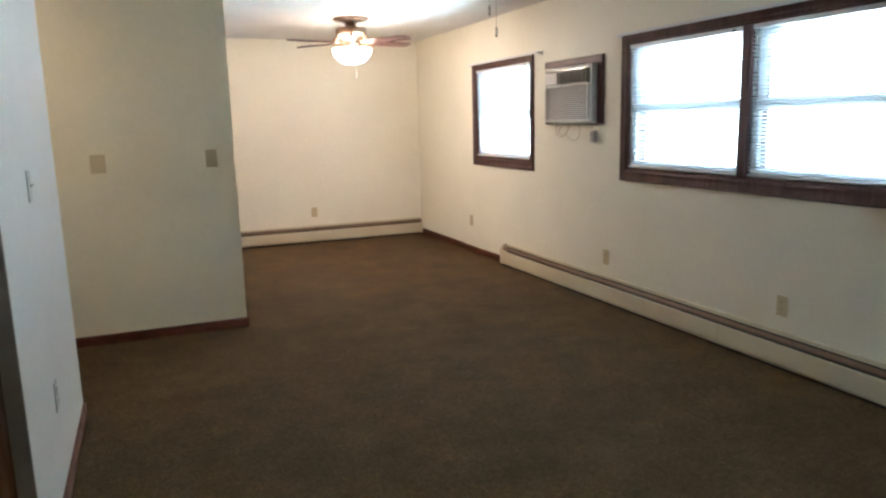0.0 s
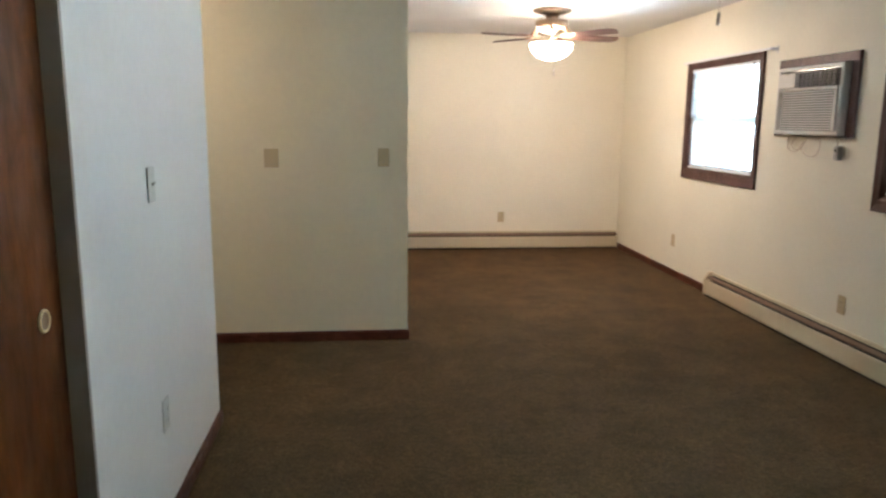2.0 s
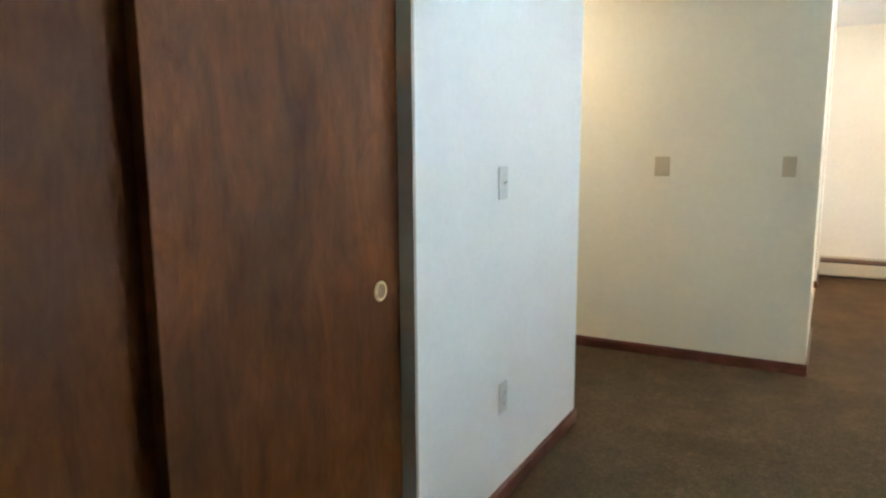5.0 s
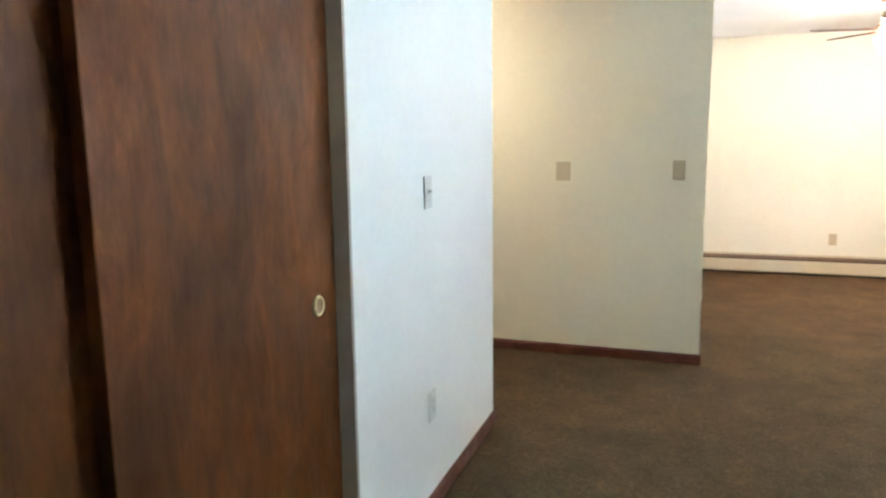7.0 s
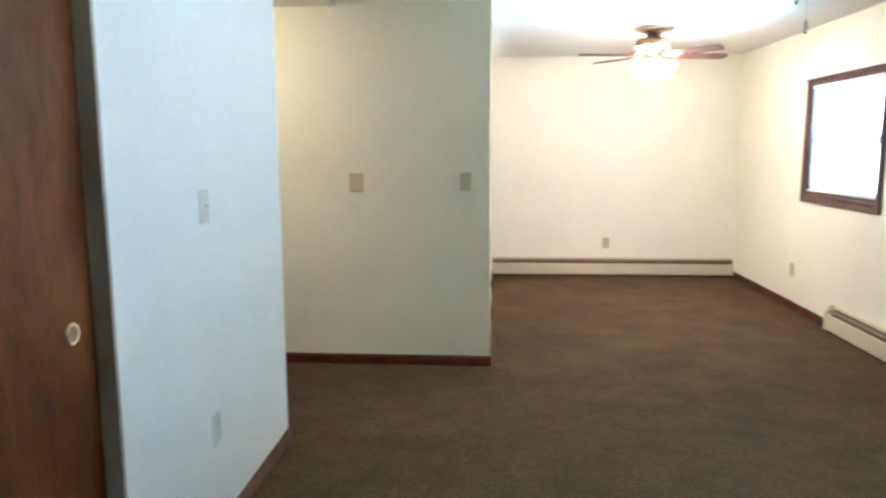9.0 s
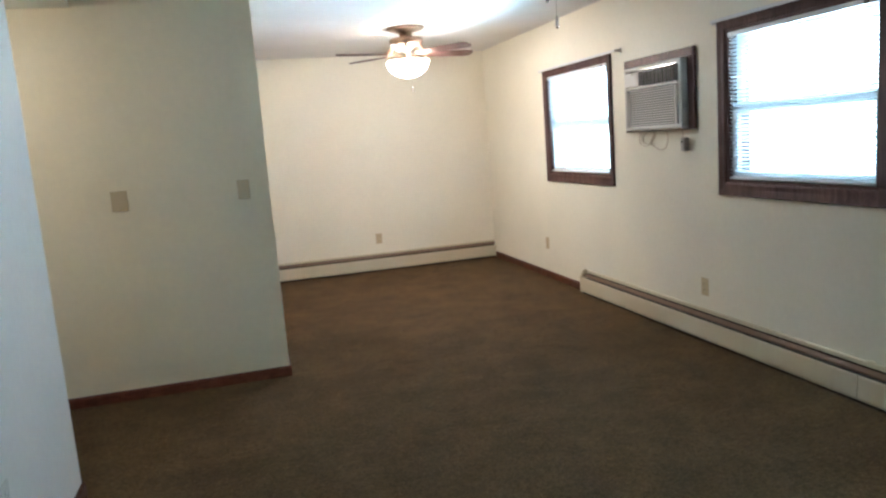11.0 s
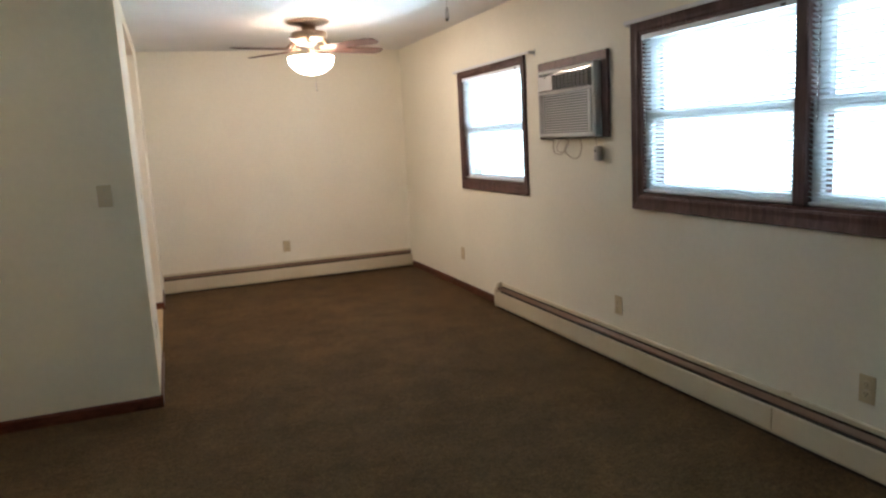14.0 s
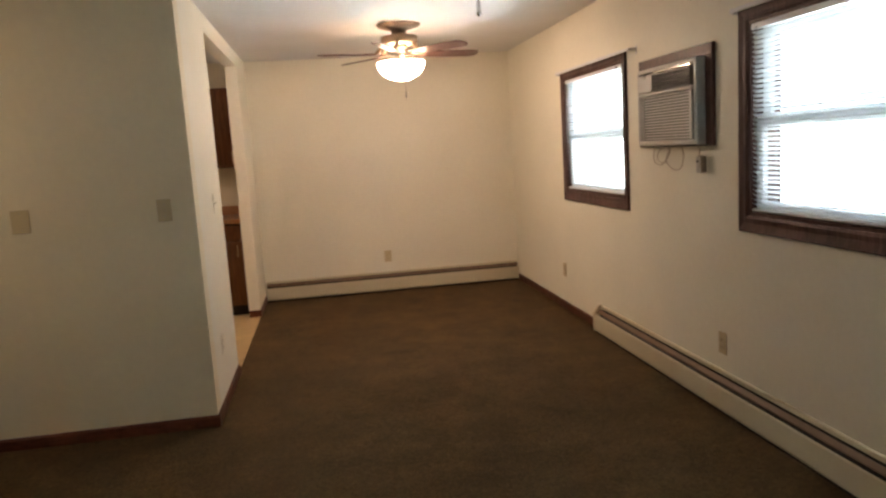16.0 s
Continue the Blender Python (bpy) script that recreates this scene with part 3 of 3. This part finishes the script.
def switch(x, y, z, face, gangs=1, material=None, label="almond light switch plate", toggle=None):
    t = thing("light_switch", x, y, z, label, "light switch", "light switches")
    t.matrix_basis = wall_pose(x, y, z, face)
    w = 0.072 + (gangs - 1) * 0.046
    plate_base(t, w, 0.116, material or M_PLATE)
    for g in range(gangs):
        y0 = (g - (gangs - 1) / 2) * 0.046
        part("toggle_frame", abox(-0.0072, -0.0055, y0 - 0.0055, y0 + 0.0055, -0.012, 0.012, 0.0008), material or M_PLATE, t)
        part("toggle", prism(bmesh.new(), [(-0.006, -0.006), (-0.018, 0.003), (-0.018, 0.008), (-0.006, 0.005)], "y", y0 - 0.0035, y0 + 0.0035), toggle or material or M_PLATE, t)
        for s in (-1, 1):
            part("screw", lathe(bmesh.new(), [(0.003, -0.0055), (0.003, -0.0068), (0.0, -0.0072)], (0, y0, s * 0.030), 10, "x"), M_SCREW, t)


outlet(-1.377, 0.0, 0.361, "n")
outlet(0.0, -1.538, 0.340, "e")
outlet(0.0, -3.979, 0.344, "e")
outlet(0.0, -5.631, 0.343, "e")
outlet(X_LEFT, -5.505, 0.414, "w", M_PLATE_WHITE, "pale duplex outlet plate low on the closet wall")
outlet(X_PART, -3.000, 0.364, "w", M_WALL, "painted-over outlet plate beside the kitchen doorway")
switch(-2.789, Y_PART, 1.198, "s", 1, None, "almond single light switch plate on the partition")


def blank_plate(x, y, z, face):
    t = thing("blank_plate", x, y, z, "almond square blank wall plate on the partition", "wall plate")
    t.matrix_basis = wall_pose(x, y, z, face)
    plate_base(t, 0.090, 0.118, M_PLATE)
    for s in (-1, 1):
        part("screw", lathe(bmesh.new(), [(0.003, -0.0055), (0.003, -0.0068), (0.0, -0.0072)], (0, 0, s * 0.042), 10, "x"), M_SCREW, t)


blank_plate(-3.485, Y_PART, 1.190, "s")
switch(X_LEFT, -5.517, 1.213, "w", 1, M_PLATE_WHITE, "pale grey light switch plate on the closet wall", M_PLUG)
switch(X_PART, -2.750, 1.181, "w", 1, M_WALL, "cream light switch beside the kitchen doorway")

# ------------------------------------------------------------------ baseboard heaters


def heater(x, y, rz, length, seams, left_cap, right_cap, label):
    """A hydronic baseboard heater. Its back lies on local x = 0 and it runs along local y, standing out to -x."""
    h = thing("baseboard_heater", x, y, 0.0, label, "baseboard heater", "baseboard heaters", rz)
    t = 0.200
    p = t - 0.058
    part("back_plate", abox(-0.003, -0.0005, 0, length, 0.02, t, 0.0005), M_HEATER, h)
    hood = [(-0.003, t), (-0.003, t - 0.003), (-0.010, t - 0.004), (-0.011, t - 0.021), (-0.013, t - 0.022), (-0.013, t - 0.003), (-0.009, t)]
    part("top_hood", prism(bmesh.new(), hood, "y", 0, length), M_HEATER, h, "cream enamelled top hood")
    # element and slot are coloured near black to put the inner shade in
    part("heating_element", abox(-0.046, -0.004, 0.02, length - 0.02, 0.03, p - 0.010), M_DARK, h, "heating element inside, shade put into its dark colour")
    part("slot_lining", abox(-0.008, -0.0035, 0.003, length - 0.003, p - 0.010, t - 0.006), M_DARK, h)
    vane = [(-0.026, t - 0.027), (-0.030, t - 0.025), (-0.052, t - 0.040), (-0.053, t - 0.046), (-0.048, t - 0.044)]
    part("damper_vane", prism(bmesh.new(), vane, "y", 0.004, length - 0.004), M_VANE, h, "grey damper vane along the top slot")
    cuts = [0.0, *seams, length]
    for a, b in zip(cuts, cuts[1:]):
        fr = [(-0.056, p - 0.004), (-0.062, p), (-0.066, p - 0.006), (-0.068, 0.030), (-0.064, 0.018), (-0.052, 0.013), (-0.052, 0.016), (-0.061, 0.021), (-0.065, 0.030), (-0.063, p - 0.007), (-0.061, p - 0.004)]
        part("front_panel", prism(bmesh.new(), fr, "y", a + 0.0025, b - 0.0025), M_HEATER, h, "cream enamelled front panel")
    for s in seams:
        part("joint_strip", abox(-0.060, -0.057, s - 0.012, s + 0.012, 0.040, p - 0.008), M_DARK, h)
        part("hood_clip", prism(bmesh.new(), [(-0.001, t + 0.0005), (-0.016, t + 0.0005), (-0.021, t - 0.006), (-0.018, t + 0.008), (-0.006, t + 0.011), (-0.001, t + 0.003)], "y", s - 0.045, s - 0.010), M_HEATER, h, "small bent joint clip")
    cap = [(-0.0005, 0.012), (-0.066, 0.012), (-0.071, 0.018), (-0.071, p + 0.004), (-0.064, p + 0.012), (-0.034, t + 0.002), (-0.020, t + 0.004), (-0.0005, t + 0.004)]
    if left_cap:
        part("end_cap", prism(bmesh.new(), cap, "y", -0.002, 0.028), M_HEATER, h, "cream end cap")
    if right_cap:
        part("end_cap", prism(bmesh.new(), cap, "y", length - 0.028, length + 0.002), M_HEATER, h, "cream end cap")
    # near-black strip for the shadow under the front panel
    part("base_rail", abox(-0.055, -0.003, 0.0, length, 0.0, 0.012), M_DARK, h)
    return h


heater(0.0, -8.80, 0, 8.80 - 2.335, [8.80 - 5.223], True, True, "long cream enamelled baseboard heater under the windows")
heater(-0.008, 0.0, 90, 2.613, [], False, False, "cream enamelled baseboard heater along the end wall")

# ------------------------------------------------------------------ closet
for q, nm in (((X_LEFT - 0.188, X_LEFT - 0.001, CL_Y1 - 0.012, CL_Y1 - 0.0005, 0.0, CL_H), "trim_closet_jamb_near"), ((X_LEFT - 0.188, X_LEFT - 0.001, CL_Y0 + 0.0005, CL_Y0 + 0.012, 0.0, CL_H), "trim_closet_jamb_rear"),
              ((X_LEFT - 0.188, X_LEFT - 0.001, CL_Y0 + 0.012, CL_Y1 - 0.012, CL_H - 0.012, CL_H - 0.0005), "trim_closet_head")):
    structure(nm, abox(*q), M_JAMB, "taupe painted closet door jamb", "door jamb")


def closet_door(x_face, y0, y1, knob_y, label):
    """A flush veneered sliding door with a round recessed pull; its face looks to +x."""
    d = thing("sliding_closet_door", x_face, (y0 + y1) / 2, 0.0, label, "closet door", "sliding closet doors")
    hw = (y1 - y0) / 2
    part("door_leaf", abox(-0.033, 0.0, -hw, hw, 0.012, CL_H - 0.030, 0.002), M_DOOR, d, "dark reddish-brown veneered leaf")
    ky = knob_y - (y0 + y1) / 2
    prof = [(0.0, 0.0005), (0.019, 0.0005), (0.0215, 0.0035), (0.0240, 0.0062), (0.0268, 0.0055), (0.0285, 0.002), (0.0285, 0.0)]
    pull = part("finger_pull", lathe(bmesh.new(), prof, (0, ky, 0.958), 36, "x"), M_BRASS, d, "round worn brass finger pull", True)
    part("cup", lathe(bmesh.new(), [(0.0, 0.0012), (0.012, 0.0014), (0.017, 0.0024), (0.0205, 0.0045), (0.0205, 0.0008), (0.0, 0.0006)], (0, ky, 0.958), 32, "x"), M_BRASS_CUP, pull, "darker recessed cup", True)
    part("hanger", abox(-0.030, -0.004, -hw + 0.06, -hw + 0.11, CL_H - 0.032, CL_H - 0.013), M_SCREW, d)
    part("hanger", abox(-0.030, -0.004, hw - 0.11, hw - 0.06, CL_H - 0.032, CL_H - 0.013), M_SCREW, d)


closet_door(-3.648, -6.968, CL_Y1 - 0.014, -6.235, "dark brown wood veneer sliding door, closed, with a brass pull")
closet_door(-3.704, CL_Y0 + 0.014, -6.93, -7.71, "dark brown wood veneer sliding door behind the other leaf")

# ------------------------------------------------------------------ ceiling fans


def ceiling_fan(x, y, lit, label, first=0.0):
    f = thing("ceiling_fan", x, y, H, label, "ceiling fan", "ceiling fans")
    part("canopy", lathe(bmesh.new(), [(0.165, 0.0), (0.165, -0.010), (0.15, -0.022), (0.10, -0.034), (0.06, -0.044), (0.052, -0.07), (0.052, -0.085), (0.0, -0.085)], steps=40), M_BRONZE, f, "bronze ceiling canopy", True)
    part("motor_housing", lathe(bmesh.new(), [(0.0, -0.080), (0.09, -0.080), (0.135, -0.088), (0.142, -0.105), (0.142, -0.135), (0.125, -0.150), (0.09, -0.156), (0.0, -0.156)], steps=40), M_BRONZE, f, "bronze motor housing", True)
    part("light_fitter", lathe(bmesh.new(), [(0.0, -0.150), (0.055, -0.150), (0.055, -0.178), (0.03, -0.182), (0.03, -0.205), (0.0, -0.205)], steps=28), M_BRONZE, f, "bronze light fitter", True)
    # blades on forked irons
    bl = bmesh.new()
    outline = [(0.20, -0.045), (0.26, -0.056), (0.42, -0.064), (0.57, -0.066), (0.612, -0.055), (0.629, -0.03), (0.632, 0.0), (0.629, 0.03), (0.612, 0.055), (0.57, 0.066), (0.42, 0.064), (0.26, 0.056), (0.20, 0.045)]
    prism(bl, outline, "z", -0.003, 0.003)
    blade = mesh_of("blade", bl, M_BLADE)
    ir = bmesh.new()
    prism(ir, [(0.10, -0.018), (0.15, -0.020), (0.18, -0.044), (0.265, -0.048), (0.285, 0.0), (0.265, 0.048), (0.18, 0.044), (0.15, 0.020), (0.10, 0.018)], "z", 0.003, 0.008)
    iron = mesh_of("blade_iron", ir, M_BRONZE)
    for k in range(6):
        m = pose(0, 0, -0.218, 0, 0, first + 60 * k) @ pose(0, 0, 0, -12, 0, 0)
        o = new("blade", blade)
        o.parent = f
        o.matrix_basis = m
        i = new("blade_iron", iron)
        i.parent = o
        part("iron_arm", tube(bmesh.new(), [(0.10, 0, 0.080), (0.13, 0, 0.070), (0.165, 0, 0.026), (0.19, 0, 0.006)], 0.012, 8), M_BRONZE, i, "", True)
    if not lit:
        return f
    # open glass bowl hung below the fitter
    b = []
    for k in range(12):
        a = math.pi / 2 * k / 11
        b.append((0.180 * math.sin(a), -0.416 + 0.135 * (1 - math.cos(a))))
    inner = [(r * 0.97, z + 0.004) for r, z in b[::-1]]
    part("glass_bowl", lathe(bmesh.new(), b + inner, steps=40), M_BOWL, f, "round frosted glass bowl, lit", True)
    # added disc that keeps the bowl's own glow off the ceiling
    part("bowl_pan", lathe(bmesh.new(), [(0.0, -0.292), (0.150, -0.292), (0.163, -0.286), (0.160, -0.283), (0.149, -0.288), (0.0, -0.288)], steps=40), M_WHITE, f, "added white disc that stops the glow going up", True)
    part("centre_rod", tube(bmesh.new(), [(0, 0, -0.20), (0, 0, -0.416)], 0.005, 10), M_BRONZE, f)
    part("finial", lathe(bmesh.new(), [(0.0, -0.430), (0.008, -0.426), (0.011, -0.419), (0.012, -0.412), (0.0, -0.412)], steps=16), M_BRONZE, f, "", True)
    return f


def pull_chain(fan, dx, dy, top, bottom, r_bob=0.008):
    """A beaded pull chain with a turned bob at its end."""
    c = part("pull_chain", tube(bmesh.new(), [(dx, dy, top), (dx, dy, bottom + 0.05)], 0.0013, 6), M_BOB, fan, "thin beaded pull chain")
    part("bob", lathe(bmesh.new(), [(0.0, 0.052), (0.004, 0.050), (r_bob * 0.8, 0.044), (r_bob * 0.9, 0.018), (r_bob, 0.012), (r_bob * 0.9, 0.003), (0.0, 0.0)], (dx, dy, bottom), 14), M_BOB, c, "small metal chain bob", True)


FAN_X, FAN_Y = -1.311, -1.755
fan = ceiling_fan(FAN_X, FAN_Y, True, "bronze ceiling fan with dark wooden blades and a lit glass bowl", 10.0)
pull_chain(fan, 0.020, -0.035, -0.17, 1.822 - H, 0.006)
fan_near = ceiling_fan(-1.446, -4.966, False, "bronze ceiling fan without a lamp, two hanging pull chains", 10.0)
pull_chain(fan_near, 0.020, 0.0, -0.17, 1.836 - H)
pull_chain(fan_near, -0.020, 0.0, -0.17, 1.945 - H)
for k in range(3):
    bulb = new("fan_bulb_light", bpy.data.lights.new("fan_bulb_light", "POINT"))
    bulb.location = (FAN_X + 0.085 * math.cos(radians(40 + 120 * k)), FAN_Y + 0.085 * math.sin(radians(40 + 120 * k)), H - 0.236)
    bulb.data.energy, bulb.data.color, bulb.data.shadow_soft_size = BULB_WATTS, WARM, 0.010


def flush_light(x, y, z, name, label, dome):
    t = thing(name, x, y, z, label, "ceiling light")
    part("pan", lathe(bmesh.new(), [(0.0, 0.0), (0.14, 0.0), (0.14, -0.02), (0.13, -0.025), (0.0, -0.025)], steps=32), M_BRASS, t, "brass pan", True)
    part("glass_dome", lathe(bmesh.new(), [(0.125, -0.026), (0.122, -0.05), (0.10, -0.078), (0.06, -0.095), (0.0, -0.10)], steps=32), dome, t, "lit white glass dome", True)


M_HALL = glow("lit_hall_dome", WARM, HALL_WATTS)
M_KITCHEN = glow("lit_kitchen_dome", WARM, KITCHEN_WATTS)
flush_light(-4.36, -4.09, 2.275, "hall_ceiling_light", "round flush ceiling light in the hall, lit", M_HALL)
flush_light(-4.10, -1.75, H, "kitchen_ceiling_light", "round flush ceiling light in the kitchen, lit", M_KITCHEN)

# ------------------------------------------------------------------ kitchen seen through the doorway


def base_cabinet(x0, x1):
    y0, y1 = -0.62, -0.004
    w = x1 - x0
    c = thing("base_cabinet", (x0 + x1) / 2, (y0 + y1) / 2, 0.006, "brown wooden kitchen base cabinet with a dark toe kick", "cabinet", "kitchen base cabinets")
    d = (y1 - y0) / 2
    part("body", abox(-w / 2 + 0.001, w / 2 - 0.001, -d + 0.02, d, 0.10, 0.86, 0.002), M_CABINET, c)
    part("toe_kick", abox(-w / 2 + 0.001, w / 2 - 0.001, -d + 0.08, d, 0.0, 0.10), M_DARK, c)
    dr = part("drawer_front", abox(-w / 2 + 0.015, w / 2 - 0.015, -d, -d + 0.019, 0.71, 0.845, 0.003), M_CABINET, c)
    part("handle", tube(bmesh.new(), [(-0.05, -d, 0.778), (-0.045, -d - 0.025, 0.778), (0.045, -d - 0.025, 0.778), (0.05, -d, 0.778)], 0.004), M_BRASS, dr)
    do = part("door", abox(-w / 2 + 0.015, w / 2 - 0.015, -d, -d + 0.019, 0.115, 0.695, 0.003), M_CABINET, c)
    part("handle", tube(bmesh.new(), [(w / 2 - 0.05, -d, 0.56), (w / 2 - 0.05, -d - 0.025, 0.565), (w / 2 - 0.05, -d - 0.025, 0.655), (w / 2 - 0.05, -d, 0.66)], 0.004), M_BRASS, do)


def wall_cabinet(x0, x1):
    w = x1 - x0
    c = thing("wall_cabinet", (x0 + x1) / 2, -0.164, 1.37, "brown wooden kitchen wall cabinet above the counter", "cabinet", "kitchen wall cabinets")
    part("body", abox(-w / 2 + 0.001, w / 2 - 0.001, -0.14, 0.16, 0.0, 0.735, 0.002), M_CABINET, c)
    do = part("door", abox(-w / 2 + 0.012, w / 2 - 0.012, -0.160, -0.141, 0.012, 0.723, 0.003), M_CABINET, c)
    part("handle", tube(bmesh.new(), [(w / 2 - 0.045, -0.16, 0.05), (w / 2 - 0.045, -0.185, 0.055), (w / 2 - 0.045, -0.185, 0.145), (w / 2 - 0.045, -0.16, 0.15)], 0.004), M_BRASS, do)


for k in range(4):
    base_cabinet(-2.738 - 0.5 * (k + 1), -2.738 - 0.5 * k)
    wall_cabinet(-2.738 - 0.5 * (k + 1), -2.738 - 0.5 * k)
ct = thing("countertop", -3.742, -0.32, 0.866, "brown laminate countertop with a short backsplash", "countertop")
part("slab", abox(-1.0, 1.005, -0.325, 0.315, 0.001, 0.04, 0.006, 2), M_COUNTER, ct)
part("backsplash", abox(-1.0, 1.005, 0.296, 0.315, 0.041, 0.13, 0.004), M_COUNTER, ct)
